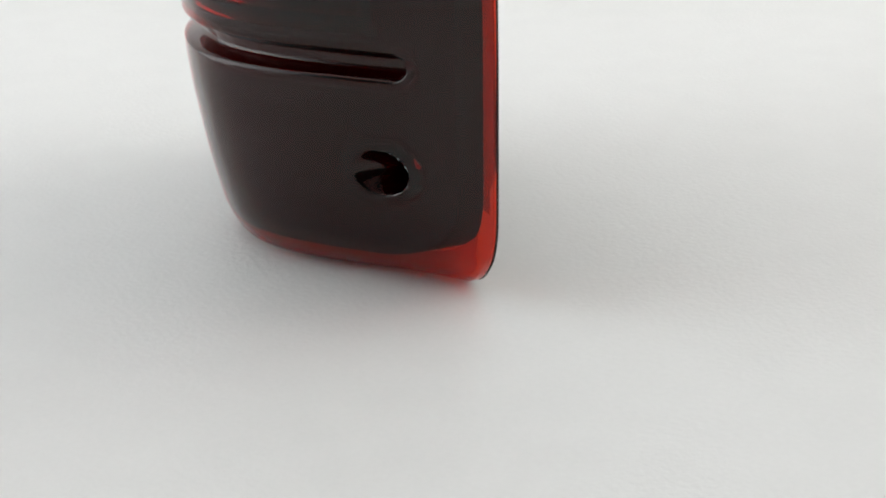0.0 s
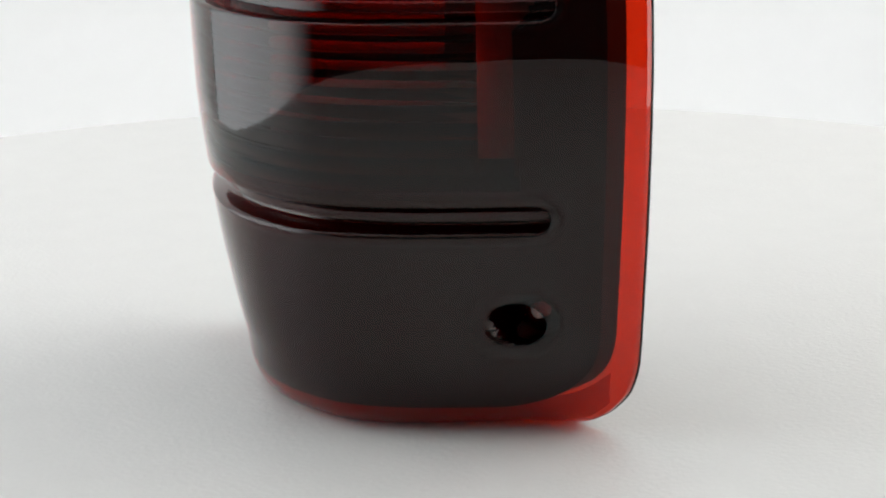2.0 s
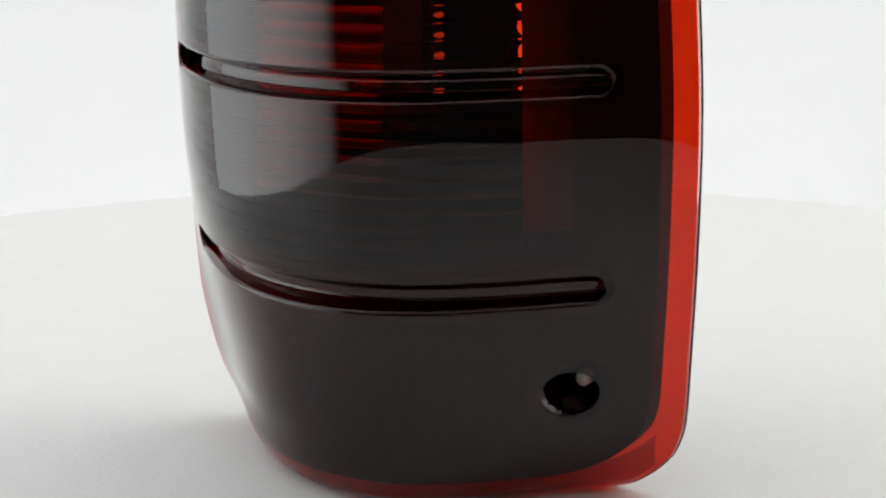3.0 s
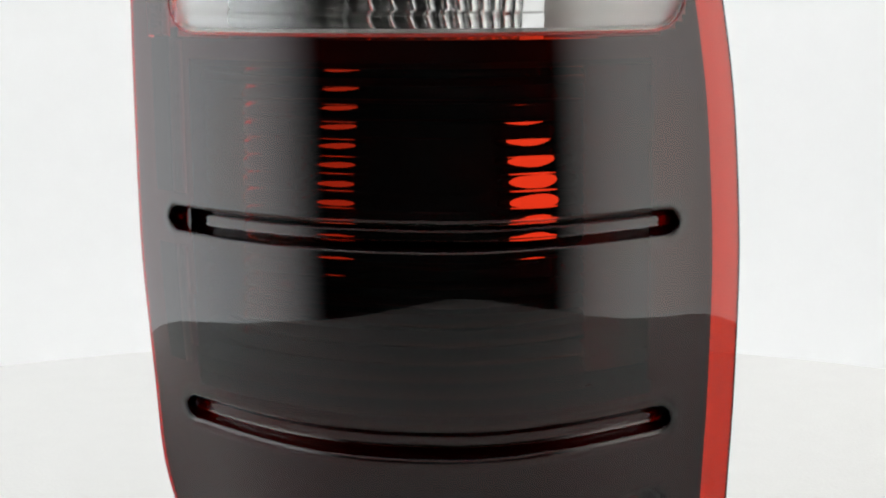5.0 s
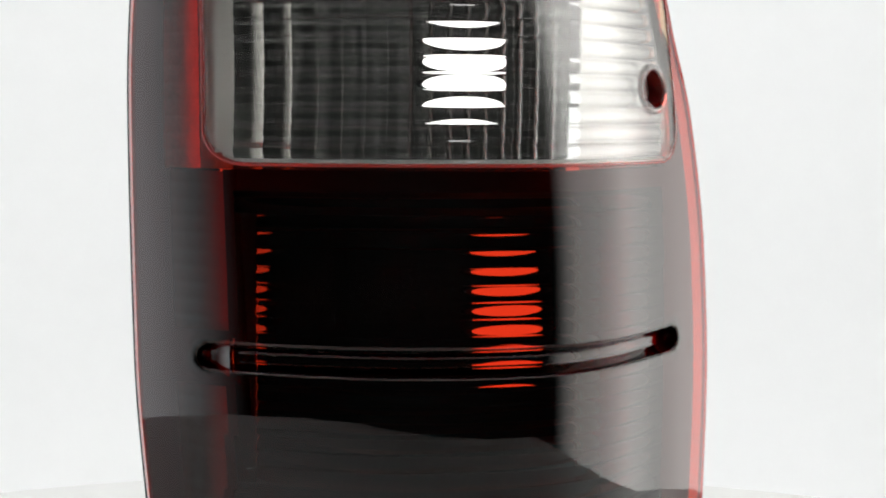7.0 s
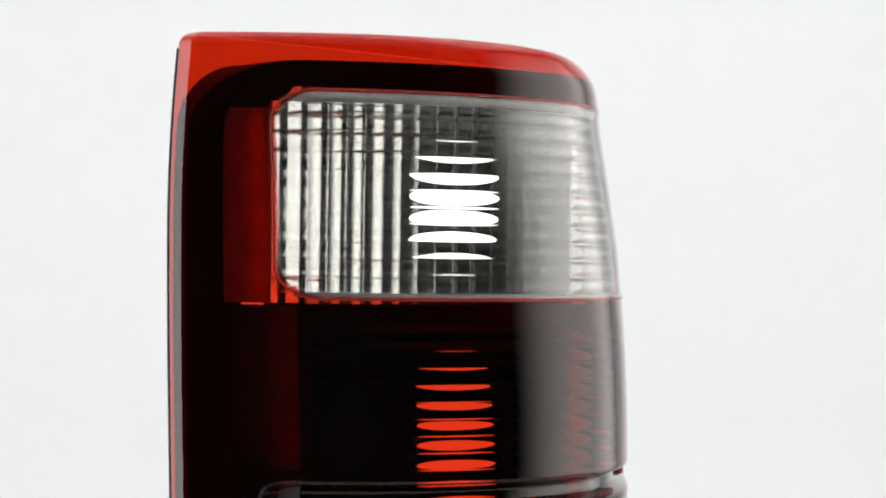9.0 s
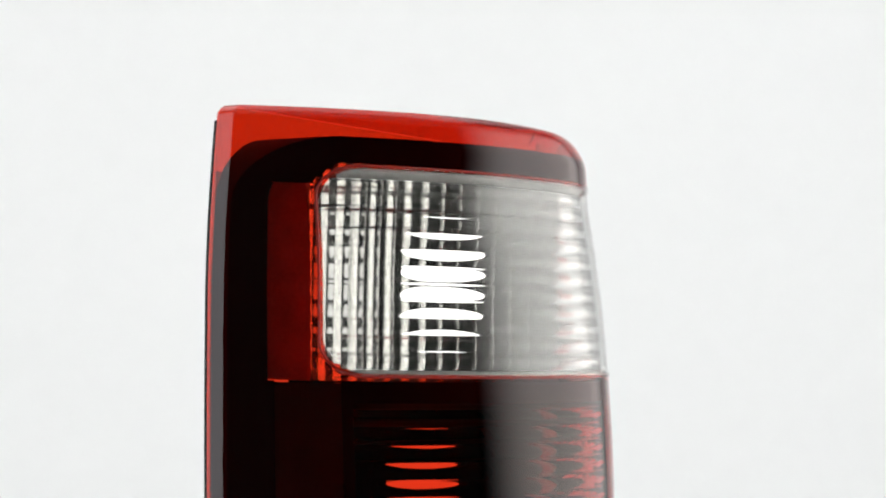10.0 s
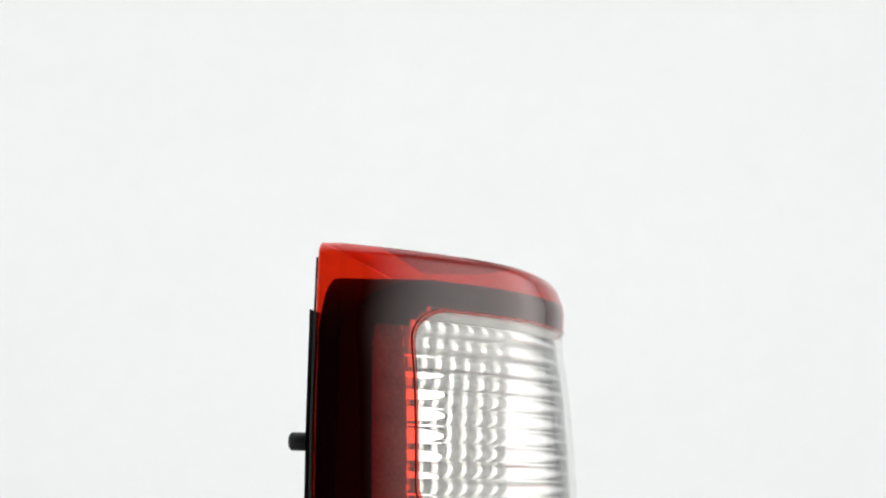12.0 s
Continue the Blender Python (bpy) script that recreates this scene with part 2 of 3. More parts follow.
def window_sdf(x, z, grow=0.0, r=0.014):
    """Distance to the rounded outline of the clear window."""
    cx, cz, hx, hz = 0.0237, 0.3065, 0.1103 + grow, 0.0415 + grow
    qx, qz = np.abs(x - cx) - hx + r, np.abs(z - cz) - hz + r
    return np.hypot(np.maximum(qx, 0), np.maximum(qz, 0)) + np.minimum(np.maximum(qx, qz), 0) - r


def section(s, z):
    """The level section of the front: rounded shoulders that drop steeply at the border, slimmer low on the left."""
    u = (s - 0.088) / np.where(s > 0.088, 0.912, 1.088)
    q = np.clip(np.abs(u), 0, 1)
    rim = 1 - q ** 14
    slim = 1.17 + 0.42 * (1 - smooth_step(0.05, 0.14, z)) * smooth_step(0.0, 0.03, z)
    return np.where(u > 0, 0.91 * (1 - q ** 2.0) ** 1.65 + 0.09 * rim, 0.927 * (1 - q ** 2.25) ** slim + 0.073 * rim)


def front_y(x, z):
    """The lens's front, without its grooves."""
    xl, xr = LEFT(z), RIGHT(z)
    s = np.clip((x - (xl + xr) / 2) / ((xr - xl) / 2), -1, 1)
    base = flange_y(x, z) - edge_depth(x)
    lean = 0.028 * (z - 0.19) * smooth_step(-0.02, 0.09, x) * (1 - np.abs(s) ** 6)
    return base - (BULGE(z) + 0.0005) * section(s, z) * 0.915 - lean


def lens_y(x, z):
    y = front_y(x, z)
    for zr, xa, xb in RIBS:
        q = np.hypot(np.maximum(np.maximum(xa + 0.0062 - x, x - xb + 0.0062), 0), z - zr)
        y = y + 0.0088 * (1 - smooth_step(0.0022, 0.0064, q))
    for hx, hz, r, d in HOLES:
        q = np.hypot(x - hx, z - hz)
        y = y + d * (1 - smooth_step(r - 0.0014, r + 0.0002, q))
    return y


def spread(parts):
    """Sorted values out of (start, end, count) stretches."""
    return np.unique(np.round(np.concatenate([np.linspace(a, b, n) for a, b, n in parts]), 6))


def sheet(x, y, z, keep=None):
    """A bmesh from three grids."""
    bm = bmesh.new()
    n, m = x.shape
    vs = [[bm.verts.new((x[i, j], y[i, j], z[i, j])) for j in range(m)] for i in range(n)]
    for i in range(n - 1):
        for j in range(m - 1):
            if keep is None or keep[i, j]:
                bm.faces.new((vs[i][j], vs[i][j + 1], vs[i + 1][j + 1], vs[i + 1][j]))
    for v in [v for v in bm.verts if not v.link_faces]:
        bm.verts.remove(v)
    return bm


def cell_mean(a):
    return (a[:-1, :-1] + a[1:, :-1] + a[:-1, 1:] + a[1:, 1:]) / 4


def lens_grid():
    zs = spread([(0, 0.012, 14), (0.012, 0.04, 14), (0.04, 0.065, 36), (0.065, 0.088, 10), (0.088, 0.106, 24), (0.106, 0.174, 18), (0.174, 0.192, 24),
                 (0.192, 0.262, 18), (0.262, 0.275, 14), (0.275, 0.286, 8), (0.286, 0.308, 32), (0.308, 0.336, 14), (0.336, 0.353, 18), (0.353, H, 26)])
    ss = spread([(-1, -0.94, 8), (-0.94, -0.78, 26), (-0.78, 0.6, 70), (0.6, 0.9, 80), (0.9, 1, 14)])
    z = np.repeat(zs[:, None], len(ss), 1)
    xl, xr = LEFT(z), RIGHT(z)
    x = (xl + xr) / 2 + (xr - xl) / 2 * ss[None, :]
    # lay the nearest vertices on the window's outline
    for _ in range(3):
        d = window_sdf(x, z)
        e = 1e-5
        gx, gz = (window_sdf(x + e, z) - d) / e, (window_sdf(x, z + e) - d) / e
        near = np.abs(d) < 0.0009
        x, z = np.where(near, x - d * gx, x), np.where(near, z - d * gz, z)
    return x, lens_y(x, z), z


tail_light = new("tail_light")
tagged(tail_light, "red and clear vehicle tail light standing upright on the turntable", "tail light")

gx, gy, gz = lens_grid()
inside = window_sdf(cell_mean(gx), cell_mean(gz)) < 0
bm = sheet(gx, gy, gz, ~inside)
# flanks back to the flange, the underside and the top
for side in (0, -1):
    col = list(zip(gx[:, side], gy[:, side], gz[:, side]))
    a = [bm.verts.new(c) for c in col]
    b = [bm.verts.new((c[0], float(flange_y(c[0], c[2])), c[2])) for c in col]
    for k in range(len(a) - 1):
        bm.faces.new((a[k], a[k + 1], b[k + 1], b[k]) if side else (a[k + 1], a[k], b[k], b[k + 1]))
for row, flip in ((0, False), (-1, True)):
    pts = list(zip(gx[row], gy[row], gz[row]))
    a = [bm.verts.new(c) for c in pts]
    b = [bm.verts.new((c[0], float(flange_y(c[0], c[2])), c[2])) for c in pts]
    for k in range(len(a) - 1):
        bm.faces.new((a[k + 1], a[k], b[k], b[k + 1]) if not flip else (a[k], a[k + 1], b[k + 1], b[k]))
lens = part("lens", bm, M_RED, tail_light, "glossy deep red transparent lens with two moulded grooves")
clear_lens = part("clear_lens", sheet(gx, gy, gz, inside), M_CLEAR, tail_light, "clear plastic reversing window")


def tube(points, radius, closed=True, sides=8):
    """A bead along a line of points."""
    bm = bmesh.new()
    n = len(points)
    rings = []
    for k in range(n):
        p = Vector(points[k])
        ahead = (Vector(points[(k + 1) % n]) - Vector(points[k - 1])).normalized()
        u = ahead.cross(Vector((0, 1, 0))).normalized()
        v = ahead.cross(u)
        rings.append([bm.verts.new(p + radius * (math.cos(2 * math.pi * j / sides) * u + math.sin(2 * math.pi * j / sides) * v)) for j in range(sides)])
    for k in range(n if closed else n - 1):
        a, b = rings[k], rings[(k + 1) % n]
        for j in range(sides):
            bm.faces.new((a[j], a[(j + 1) % sides], b[(j + 1) % sides], b[j]))
    return bm


def window_outline(grow, r=0.014, lift=0.0):
    cx, cz, hx, hz = 0.0237, 0.3065, 0.1103 + grow, 0.0415 + grow
    pts = []
    corners = ((cx + hx - r, cz + hz - r, 0), (cx - hx + r, cz + hz - r, 90), (cx - hx + r, cz - hz + r, 180), (cx + hx - r, cz - hz + r, 270))
    for k, (px, pz, a0) in enumerate(corners):
        arc = [(px + r * math.cos(radians(a0 + 9 * j)), pz + r * math.sin(radians(a0 + 9 * j))) for j in range(11)]
        nx, nz, na = corners[(k + 1) % 4]
        nxt = (nx + r * math.cos(radians(na)), nz + r * math.sin(radians(na)))
        pts += arc + [(arc[-1][0] + (nxt[0] - arc[-1][0]) * f / 40, arc[-1][1] + (nxt[1] - arc[-1][1]) * f / 40) for f in range(1, 40)]
    return [(x, float(lens_y(np.float64(x), np.float64(z))) - lift, z) for x, z in pts]


part("window_rim", tube(window_outline(0.0), 0.0009), M_CLEAR, tail_light, "thin moulded rim round the clear window")


# dark bezel just behind the lens, open before both chambers
def bezel_edges(z):
    """Left and right edge of the dark bezel, with rounded corners."""
    k = np.clip(np.minimum((z - 0.0125) / 0.034, (0.361 - z) / 0.028), 0, 1)
    curl = 1 - np.sqrt(1 - (1 - k) ** 2)
    low = z < 0.18
    return LEFT(z) + 0.0014 + np.where(low, 0.012, 0.030) * curl, RIGHT(z) - 0.0122 - np.where(low, 0.025, 0.012) * curl


def flange():
    """The translucent border that closes the gap between bezel and outline."""
    zs = spread([(0.0003, 0.02, 16), (0.02, 0.34, 60), (0.34, H - 0.0003, 24)])
    ss = spread([(-0.998, -0.7, 40), (-0.7, 0.6, 20), (0.6, 0.998, 60)])
    z = np.repeat(zs[:, None], len(ss), 1)
    xl, xr = LEFT(z), RIGHT(z)
    x = (xl + xr) / 2 + (xr - xl) / 2 * ss[None, :]
    cx, cz = cell_mean(x), cell_mean(z)
    bl, br = bezel_edges(cz)
    covered = (cz > 0.0160) & (cz < 0.357) & (cx > bl + 0.003) & (cx < br - 0.003)
    return sheet(x, flange_y(x, z) - 0.0006, z, ~covered)


def bezel():
    zs = spread([(0.0125, 0.0135, 8), (0.0135, 0.018, 10), (0.018, 0.03, 12), (0.03, 0.35, 110), (0.35, 0.3602, 14), (0.3602, 0.361, 6)])
    ss = np.linspace(-1, 1, 150)
    z = np.repeat(zs[:, None], len(ss), 1)
    xl, xr = bezel_edges(z)
    x = (xl + xr) / 2 + (xr - xl) / 2 * ss[None, :]
    y = front_y(x, z) + 0.0009
    for zr, xa, xb in RIBS:
        q = np.hypot(np.maximum(np.maximum(xa + 0.0062 - x, x - xb + 0.0062), 0), z - zr)
        y = y + 0.0105 * (1 - smooth_step(0.004, 0.0085, q))
    for hx, hz, r, d in HOLES:
        q = np.hypot(x - hx, z - hz)
        y = y + (d + 0.004) * (1 - smooth_step(r, r + 0.004, q))
    cx, cz = cell_mean(x), cell_mean(z)
    cs = np.repeat((ss[:-1] + ss[1:])[None, :] / 2, len(zs) - 1, 0)
    red_open = (cx > -0.0765) & (cx < 0.1215) & (cz > 0.110) & (cz < 0.2535)
    win_open = (window_sdf(cx, cz, 0.002) < 0) | ((cs > -0.92) & (cx < -0.06) & (cz > 0.2625) & (cz < 0.3415)) | ((cs > -0.90) & (cx < -0.080) & (cz > 0.119) & (cz < 0.2605) & (np.abs(cz - RIBS[0][0]) > 0.012))
    bm = sheet(x, y, z, ~(red_open | win_open))
    for edge in ((x[:, 0], y[:, 0], z[:, 0]), (x[:, -1], y[:, -1], z[:, -1]), (x[0], y[0], z[0]), (x[-1], y[-1], z[-1])):
        pts = list(zip(*edge))
        a = [bm.verts.new(c) for c in pts]
        b = [bm.verts.new((c[0], float(flange_y(c[0], c[2])) - 0.001, c[2])) for c in pts]
        for i in range(len(a) - 1):
            bm.faces.new((a[i], a[i + 1], b[i + 1], b[i]))
    return bm


part("flange", flange(), M_FLANGE, tail_light, "translucent bright red flange round the lens")
part("bezel", bezel(), M_BEZEL, tail_light, "matt black inner bezel behind the lens")


# both chambers look along one axis that points to the front left; p runs across it, w along it
def axial(centre, p, w):
    return centre[0] + 0.731 * p - 0.682 * w, centre[1] - 0.682 * p - 0.731 * w


WHITE, RED = (0.036, -0.0103), (0.0697, 0.0198)
WHITE_Z, RED_Z = 0.3045, 0.191


def reflector_clear():
    """A bowl of upright mirror ribs round the reversing bulb's hole."""
    p, z = np.meshgrid(np.linspace(-0.082, 0.0535, 420), np.linspace(0.259, 0.354, 140))
    w = p ** 2 / np.where(p < 0, 0.106, 0.36) + 1.6 * (z - WHITE_Z) ** 2
    rib = np.floor(p / 0.0082)
    tilt = np.sin(rib * 12.9898) * 0.06 + np.sin(rib * 4.1) * 0.03
    w = w + (0.0012 - 0.0002 * smooth_step(0.0, 0.03, p)) * np.abs(np.sin(p / 0.0082 * math.pi)) + tilt * (p - (rib + 0.5) * 0.0082) * smooth_step(0.004, 0.0, np.abs(p - (rib + 0.5) * 0.0082))
    w = w + 0.0002 * np.abs(np.sin(z / 0.0083 * math.pi)) + 0.0004 * (p / 0.0082 - rib)
    x, y = axial(WHITE, p, w)
    return sheet(x, y, z, np.hypot(cell_mean(p) / 0.0213, (cell_mean(z) - WHITE_Z) / 0.0170) > 1)


def chamber_wall(line, z0, z1, steps=40):
    """An upright wall of a chamber along a line of (x, y)."""
    zs = np.linspace(z0, z1, steps)
    x = np.repeat(np.array([[p[0] for p in line]]), steps, 0)
    y = np.repeat(np.array([[p[1] for p in line]]), steps, 0)
    z = np.repeat(zs[:, None], len(line), 1)
    return sheet(x, np.maximum(y, front_y(x, z) + 0.017), z)


def inner_optic(x0, x1, z0, z1, cols, pitch=0.0071, depth=0.00095):
    """A solid strip of level convex flutes just behind the lens."""
    n = int(round((z1 - z0) / pitch))
    zs = np.linspace(z0, z1, n * 12 + 1)
    x, z = np.meshgrid(np.linspace(x0, x1, cols), zs)
    y = front_y(x, z) + 0.0032
    for hx, hz, r, d in HOLES:
        y = y + (d + 0.002) * (1 - smooth_step(r, r + 0.003, np.hypot(x - hx, z - hz)))
    for zr, xa, xb in RIBS:
        q = np.hypot(np.maximum(np.maximum(xa + 0.0062 - x, x - xb + 0.0062), 0), z - zr)
        y = y + 0.0092 * (1 - smooth_step(0.0022, 0.0064, q))
    back = y + 0.0015 + depth * np.abs(np.sin((z - z0) / (z1 - z0) * n * math.pi)) ** 0.8
    bm = sheet(x, y, z)
    other = sheet(x, back, z)
    me = bpy.data.meshes.new("scratch")
    bmesh.ops.reverse_faces(other, faces=other.faces)
    other.to_mesh(me)
    other.free()
    bm.from_mesh(me)
    bpy.data.meshes.remove(me)
    return bm


def bulb(centre, z, wide, tall, deep):
    """A flat round disc that looks along the chambers' axis and stands for a bright bulb opening."""
    rings = []
    for a in range(4, 177, 9):
        q, w = math.sin(radians(a)), -deep * math.cos(radians(a))
        ring = []
        for k in range(36):
            c = 2 * math.pi * k / 36
            ring.append((*axial(centre, wide * q * math.cos(c), w), z + tall * q * math.sin(c)))
        rings.append(ring)
    return loft(rings)


def collar(centre, z, wide, tall, w0, w1):
    """The dark sleeve round a bulb's opening."""
    rings = []
    for grow, w in ((0.0, w1), (0.0006, w0), (0.003, w0), (0.003, w1 + 0.001)):
        rings.append([(*axial(centre, (wide + grow) * math.cos(k * math.pi / 18), w), z + (tall + grow) * math.sin(k * math.pi / 18)) for k in range(36)])
    return loft(rings, cap=False)


def axial_wall(centre, line, z0, z1, steps=30, ribs=0.0, end=None):
    """An upright wall along a line of (p, w), with upright ribs if wanted."""
    d = np.concatenate([[0], np.cumsum([math.dist(a, b) for a, b in zip(line, line[1:])])])
    q = np.linspace(0, d[-1], 120 if ribs else 40)
    p, w = np.interp(q, d, [c[0] for c in line]), np.interp(q, d, [c[1] for c in line])
    w = w + ribs * np.abs(np.sin(q / 0.0082 * math.pi))
    x, y = axial(centre, p, w)
    low = z0 + ((end or z0) - z0) * q / q[-1]
    z = low[None, :] + (z1 - low[None, :]) * np.linspace(0, 1, steps)[:, None]
    x, y = np.repeat(x[None], steps, 0), np.repeat(y[None], steps, 0)
    return sheet(x, np.maximum(y, front_y(x, z) + 0.0095), z)


def chamber_shelf(z0, rise=0.0):
    """A sheet that closes the red chamber, from the bezel back to the housing."""
    x = np.repeat(np.linspace(-0.0785, 0.1262, 60)[:, None], 6, 1)
    f = np.linspace(0, 1, 6)[None, :]
    z = z0 + rise * f + 0 * x
    far = np.minimum(np.where(x > 0.097, flange_y(x, z) - 0.001, 0.034), 0.0733 + 1.072 * (x - 0.0145))
    return sheet(x, (front_y(x, z) + 0.0014) * (1 - f) + far * f, z)


def chamber_jamb(x0, x1, y1):
    """An upright strip that joins the bezel to a chamber wall's front edge."""
    z = np.repeat(np.linspace(0.107, 0.2543, 40)[:, None], 6, 1)
    f = np.linspace(0, 1, 6)[None, :]
    x = x0 + (x1 - x0) * f + 0 * z
    y0 = front_y(x, z) + 0.0012
    for zr, xa, xb in RIBS:
        y0 = y0 + 0.0105 * (1 - smooth_step(0.004, 0.0085, np.abs(z - zr)))
    return sheet(x, y0 * (1 - f) + np.maximum(y1, y0) * f, z)


part("clear_reflector", reflector_clear(), M_CHROME, tail_light, "silver faceted reflector")
part("chamber_back", axial_wall(RED, [(-0.0738, -0.004), (0.031, -0.004)], 0.140, 0.2430, end=0.132, ribs=0.0012), M_BACK_SHADED, tail_light, "ribbed back of the red chamber, darkened as in shade")
part("side_mirror", axial_wall(RED, [(-0.0738, -0.004), (-0.0738, 0.111)], 0.140, 0.2430, end=0.112), M_CHROME_RED, tail_light, "mirror wall of the red chamber")
part("mirror_border", axial_wall(RED, [(-0.0738, 0.1111), (-0.0738, 0.131)], 0.108, 0.2543, end=0.107), M_BEZEL, tail_light, "black border before the mirror wall")
# Inner part coloured dark for the shade there; its tip hides the glowing disc.
part("chamber_side", chamber_wall([(0.0951, 0.0015), (0.0960, -0.012), (0.0945, -0.024), (0.0925, -0.033)], 0.107, 0.2543), M_COLUMN_SHADE, tail_light, "inner side wall of the red chamber, darkened as in shade")
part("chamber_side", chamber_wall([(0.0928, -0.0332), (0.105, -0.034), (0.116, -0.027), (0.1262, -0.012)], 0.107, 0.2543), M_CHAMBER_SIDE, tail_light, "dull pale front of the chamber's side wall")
part("chamber_roof", chamber_shelf(0.2542, -0.0108), M_BEZEL, tail_light, "black shelf between both chambers")
part("chamber_floor", chamber_shelf(0.1072, 0.022), M_BEZEL, tail_light, "black floor of the red chamber")
part("chamber_jamb", chamber_jamb(-0.0775, -0.0731, -0.0228), M_BEZEL, tail_light, "black front edge of the mirror wall")
part("chamber_jamb", chamber_jamb(0.1228, 0.1262, -0.012), M_BEZEL, tail_light, "black front edge of the chamber's side wall")
part("fluted_optic", inner_optic(-0.0763, 0.1225, 0.1086, 0.2577, 90), M_INNER_RED, tail_light, "level flutes inside the red lens")
part("fluted_optic", inner_optic(-0.088, 0.132, 0.2664, 0.3445, 110, depth=0.00085), M_INNER, tail_light, "level flutes inside the clear window")
part("window_side", chamber_wall([tuple(v) for v in np.linspace((-0.0882, -0.034), (-0.0672, -0.0006), 12)], 0.262, 0.351), M_SIDE, tail_light, "pale inner side of the clear chamber")
part("window_pocket", chamber_wall([tuple(v) for v in np.linspace((0.0762, -0.0475), (0.100, -0.030), 12)] + [(0.115, -0.022), (0.136, -0.004)], 0.262, 0.351), M_SIDE, tail_light, "pale pocket beside the silver reflector")


def side_column(z0, z1, x1=-0.0905):
    """A ridged wall that runs back from the window's edge under the red lens."""
    zs = np.linspace(z0, z1, 140)
    f = np.linspace(0, 1, 44)[None, :]
    z = np.repeat(zs[:, None], 44, 1)
    x0 = LEFT(z) + 0.0045
    x = x1 + (x0 - x1) * f
    ridge = np.abs(np.sin(z / 0.0071 * math.pi)) ** 0.5
    y = front_y(np.maximum(x, LEFT(z) + 0.004), z) + 0.0036 + 0.034 * f ** 1.3 - 0.0007 * ridge + 0.0030 * (1 - np.cos(f * 13)) * (1 - 0.5 * f)
    return sheet(x, np.minimum(y, flange_y(x, z) - 0.001 + 0.004 * (1 - f)), z)


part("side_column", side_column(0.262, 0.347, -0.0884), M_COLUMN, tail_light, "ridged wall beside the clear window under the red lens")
part("side_column", side_column(0.112, 0.2610, -0.0785), M_COLUMN_SHADE, tail_light, "ridged wall low beside the red chamber, darkened as in shade")


def shelf(z0):
    """A level sheet from just behind the lens back to the reflector."""
    xs = np.linspace(-0.086, 0.126, 60)
    x = np.repeat(xs[:, None], 6, 1)
    z = np.full_like(x, z0)
    f = np.linspace(0, 1, 6)[None, :]
    return sheet(x, (front_y(x, z) + 0.007) * (1 - f) + (flange_y(x, z) + 0.002) * f, z)


for shelf_z in (0.262, 0.3515):
    part("chamber_shelf", shelf(shelf_z), M_CHROME, tail_light, "silver shelf of the clear chamber")


def window_ledge(z0, z1):
    """A plain sloping band along the window's upper or lower edge."""
    x = np.repeat(np.linspace(-0.080, 0.128, 70)[:, None], 5, 1)
    f = np.linspace(0, 1, 5)[None, :]
    z = z0 + (z1 - z0) * f + 0 * x
    return sheet(x, front_y(x, z) + 0.0022 + 0.005 * f, z)


part("window_ledge", window_ledge(0.3482, 0.3440), M_COLUMN, tail_light, "pale moulded band along the window's upper edge")
part("window_ledge", window_ledge(0.2645, 0.2668), M_SIDE, tail_light, "pale moulded band along the window's lower edge")


def bottom_lip():
    """The red floor of the lens, seen along its lower edge."""
    f = np.linspace(0, 1, 8)[None, :]
    xs = np.linspace(float(LEFT(0.0)) + 0.003, 0.1435, 90)
    x = np.repeat(xs[:, None], 8, 1)
    heights = np.linspace(0, 0.03, 80)
    low = np.interp(x + 0.002, RIGHT(heights), heights, left=0.0)
    z = 0.0012 + low + 0.0135 * f
    return sheet(x, front_y(x, z) + 0.0015 + 0.0065 * f, z)


part("bottom_lip", bottom_lip(), M_LIP, tail_light, "translucent red floor of the lens")
# Bead added to draw the glint of the lens edge round the window.
part("window_edge_glint", tube(window_outline(0.0011), 0.00055), M_REDEDGE, tail_light, "red bead round the clear window, added for the lens edge catching light")
# Discs that glow in place of the bright openings.
part("tail_glow", bulb(RED, RED_Z, 0.0190, 0.0165, 0.005), M_TAIL_GLOW, tail_light, "glowing disc added for the bright bulb opening behind the red lens")
part("reversing_glow", bulb(WHITE, WHITE_Z, 0.0207, 0.0160, 0.006), M_WHITE_GLOW, tail_light, "glowing disc added for the bright bulb opening in the silver bowl")
part("bulb_collar", collar(RED, RED_Z, 0.0192, 0.0168, 0.0065, -0.004), M_BEZEL, tail_light, "black sleeve round the tail bulb opening")
part("bulb_collar", collar(WHITE, WHITE_Z, 0.0209, 0.0163, 0.0015, -0.012), M_BEZEL, tail_light, "black sleeve round the reversing bulb opening")


def seal_strip(inset_in, y0, y1, top):
    """A seal down the left edge, along the bottom and up the right edge."""
    zs = np.concatenate([np.linspace(0, 0.03, 14), np.linspace(0.035, top, 30)])
    side = [(float(LEFT(z)), z, 1) for z in zs[::-1]] + [(float(RIGHT(z)), z, -1) for z in zs]
    rows = []
    for x, z, inward in side:
        o, i = x - 0.0003 * inward, x + inset_in * inward
        rows.append([(o, flange_y(o, z) + y0, z), (o, flange_y(o, z) + y1, z), (i, flange_y(i, z) + y1, z), (i, flange_y(i, z) + y0, z), (o, flange_y(o, z) + y0, z)])
    g = np.array(rows)
    return sheet(g[:, :, 0], g[:, :, 1], g[:, :, 2])


part("gasket", seal_strip(0.0006, 0.0002, 0.0009, 0.366), M_RUBBER, tail_light, "thin black seal along the flange")


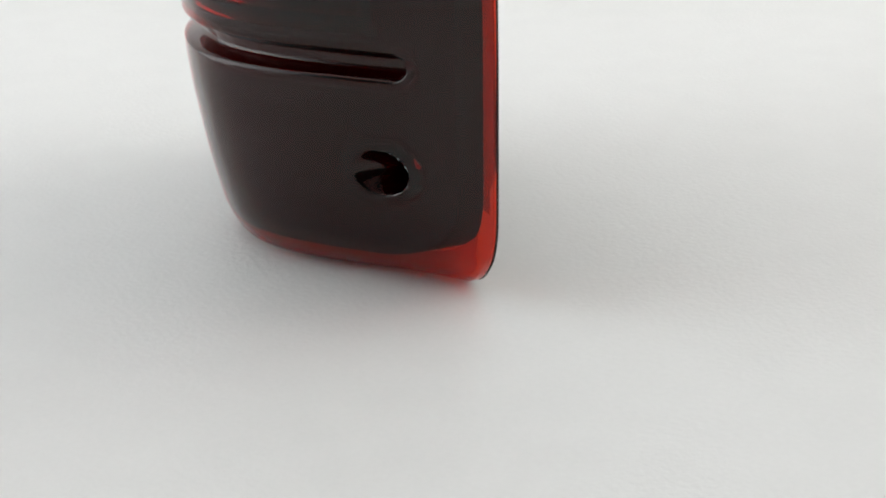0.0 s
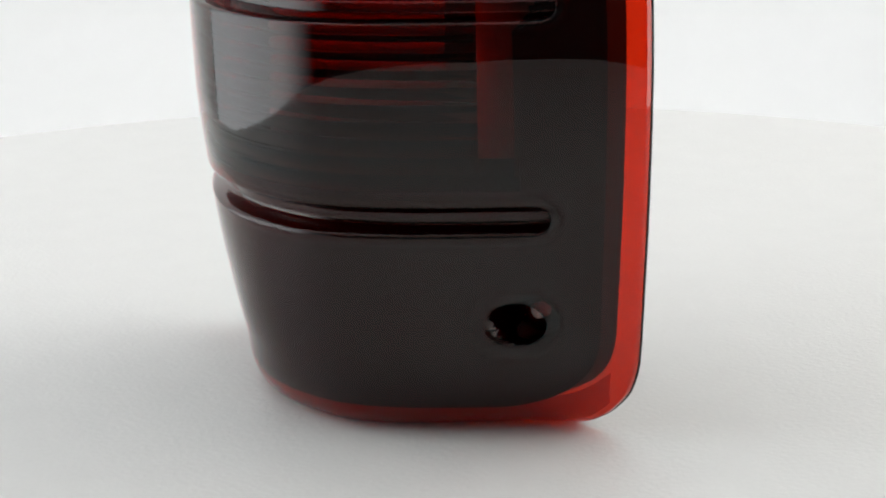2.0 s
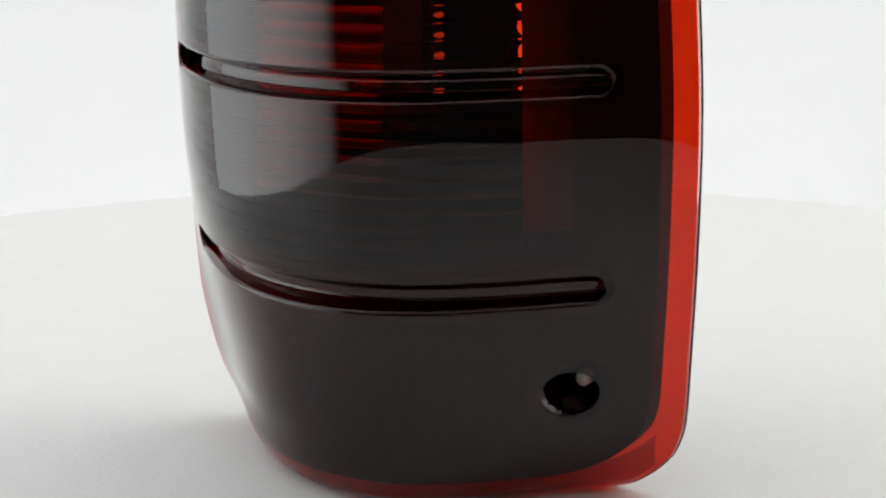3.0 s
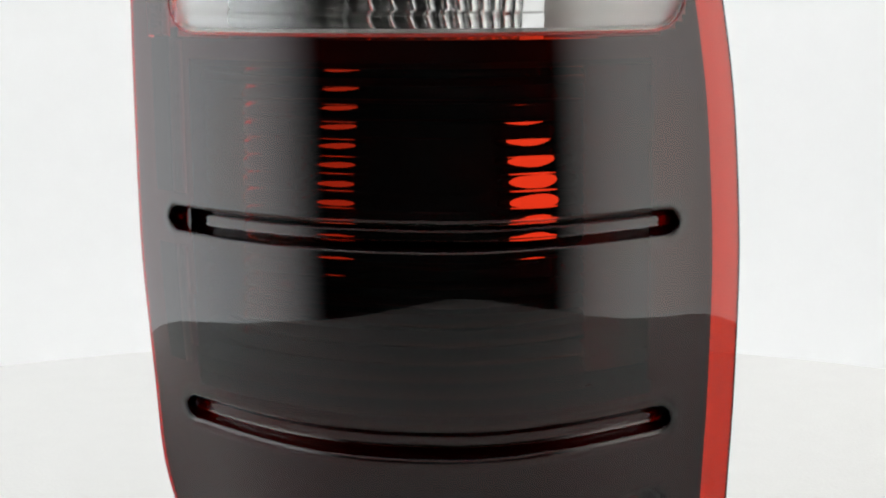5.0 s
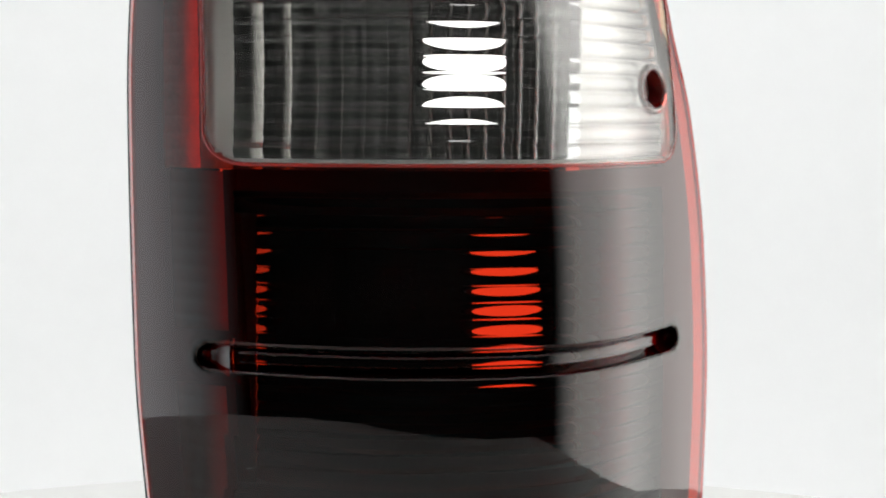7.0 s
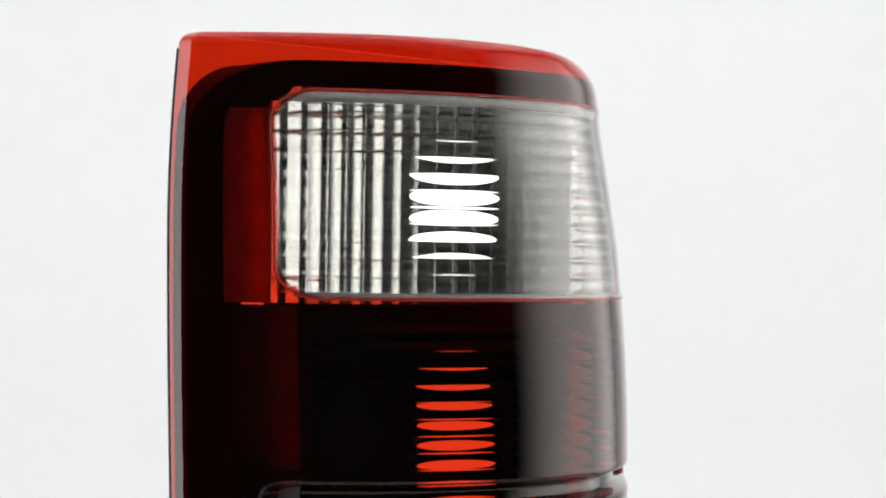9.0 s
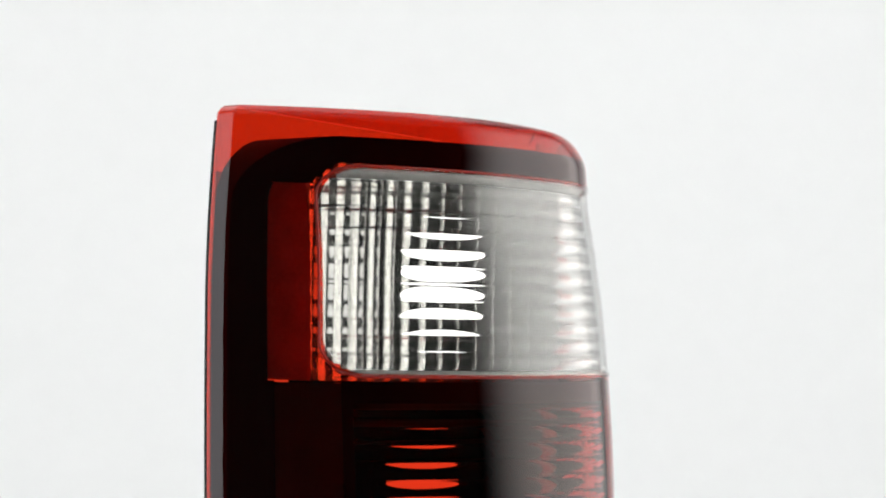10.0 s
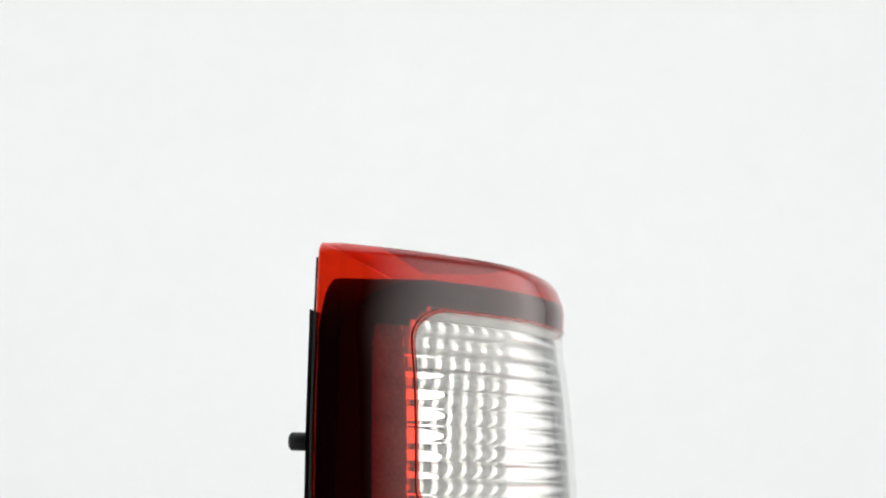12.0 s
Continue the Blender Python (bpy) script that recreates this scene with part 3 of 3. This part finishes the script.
def back_housing():
    def ring(inset, y, r):
        x0, x1, z0, z1 = -0.094 + inset, 0.140 - inset, 0.03 + inset, 0.340 - inset
        pts = []
        for px, pz, a0 in ((x1 - r, z1 - r, 0), (x0 + r, z1 - r, 90), (x0 + r, z0 + r, 180), (x1 - r, z0 + r, 270)):
            pts += [(px + r * math.cos(radians(a0 + 10 * j)), float(flange_y(px)) + y, pz + r * math.sin(radians(a0 + 10 * j))) for j in range(10)]
        return pts
    bm = loft([ring(0, -0.003, 0.03), ring(0, 0.0035, 0.03), ring(0.003, 0.0068, 0.028), ring(0.010, 0.0088, 0.025), ring(0.014, 0.0092, 0.02)], cap=False)
    bmesh.ops.recalc_face_normals(bm, faces=bm.faces)
    return bm


part("housing", back_housing(), M_HOUSING, tail_light, "black moulded plastic rear housing")


def rod(p, r, y0, y1, steps=24, bevel=0.001):
    x, z = p
    rings = []
    for y, q in ((y0, r), (y1 - bevel, r), (y1, r - bevel)):
        rings.append([(x + q * math.cos(2 * math.pi * k / steps), y, z + q * math.sin(2 * math.pi * k / steps)) for k in range(steps)])
    return loft(rings)


def housing_box():
    """The deep box behind the red chamber, open towards the front."""
    outline = [axial(RED, p, w) for p, w in ((-0.0785, 0.100), (-0.0785, -0.008), (0.035, -0.008), (0.035, 0.004))]
    bm = bmesh.new()
    low = [bm.verts.new((x, y, z)) for (x, y), z in zip(outline, (0.112, 0.138, 0.130, 0.128))]
    high = [bm.verts.new((x, y, 0.2442)) for x, y in outline]
    for k in range(3):
        bm.faces.new((low[k], low[k + 1], high[k + 1], high[k]))
    bm.faces.new(low[::-1])
    bm.faces.new(high)
    return bm


part("housing_box", housing_box(), M_HOUSING, tail_light, "deep black box of the rear housing", smooth=False)


def back_plate():
    """The plate behind both chambers, open where the red chamber runs through it."""
    xs = np.array([-0.101, -0.072, -0.03, 0.02, 0.06, 0.098, 0.137])
    zs = np.array([0.033, 0.08, 0.105, 0.18, 0.256, 0.30, 0.346])
    x, z = np.meshgrid(xs, zs)
    x[:, 0] = LEFT(z[:, 0]) + 0.007
    cx, cz = cell_mean(x), cell_mean(z)
    hole = (cx > -0.06) & (cx < 0.11) & (cz > 0.08) & (cz < 0.30)
    return sheet(x, np.where(x < -0.09, flange_y(x, z), flange_y(x)) + 0.0045, z, ~hole)


part("back_plate", back_plate(), M_BEZEL, tail_light, "black plate closing the housing", smooth=False)
part("locating_pin", rod((-0.080, 0.294), 0.0037, 0.006, 0.0212), M_HOUSING, tail_light, "short black locating pin")
block = slab(-0.068, -0.046, 0.006, 0.0405, 0.205, 0.251)
bmesh.ops.bevel(block, geom=block.edges[:], offset=0.004, segments=3, affect="EDGES")
socket = part("bulb_socket", block, M_HOUSING, tail_light, "black square bulb socket on the rear housing", smooth=False)
part("socket_tip", rod((-0.052, 0.234), 0.0075, 0.0405, 0.0435), M_STEEL, socket, "grey metal contact")
# Pale rod added for the white backdrop showing through the screw hole.
part("screw_hole_insert", rod((0.1160, 0.0535), 0.0032, -0.0235, -0.0170), M_SIDE, tail_light, "pale rod added deep in the screw hole for its bright spot")


def screw_boss(hx, hz, r):
    """A clear rim and a red sleeve round a screw hole."""
    ring = [(hx + r * math.cos(radians(a)), hz + r * math.sin(radians(a))) for a in range(0, 360, 10)]
    pts = [(x, float(front_y(np.float64(x), np.float64(z))) - 0.0002, z) for x, z in ring]
    part("screw_boss", tube(pts, 0.0008), M_CLEAR, tail_light, "clear moulded rim of the screw hole")
    rings = []
    for depth, q in ((0.003, 0.94), (0.019, 0.86), (0.0195, 0.5)):
        rings.append([(hx + (x - hx) * q, y + depth, hz + (z - hz) * q) for x, y, z in pts])
    part("screw_hole_insert", loft(rings, cap=False), M_REDEDGE, tail_light, "dark red sleeve deep in the screw hole")


screw_boss(HOLES[1][0], HOLES[1][1], HOLES[1][2] + 0.0012)


def motions():
    """The turntable carries the lamp round at an even pace."""
    for thing in (turntable, tail_light):
        walk(thing, [(0.5 * k, pose(0, 0, 0, 0, 0, 12.64 * (0.5 * k - 5.5))) for k in range(25)])


motions()
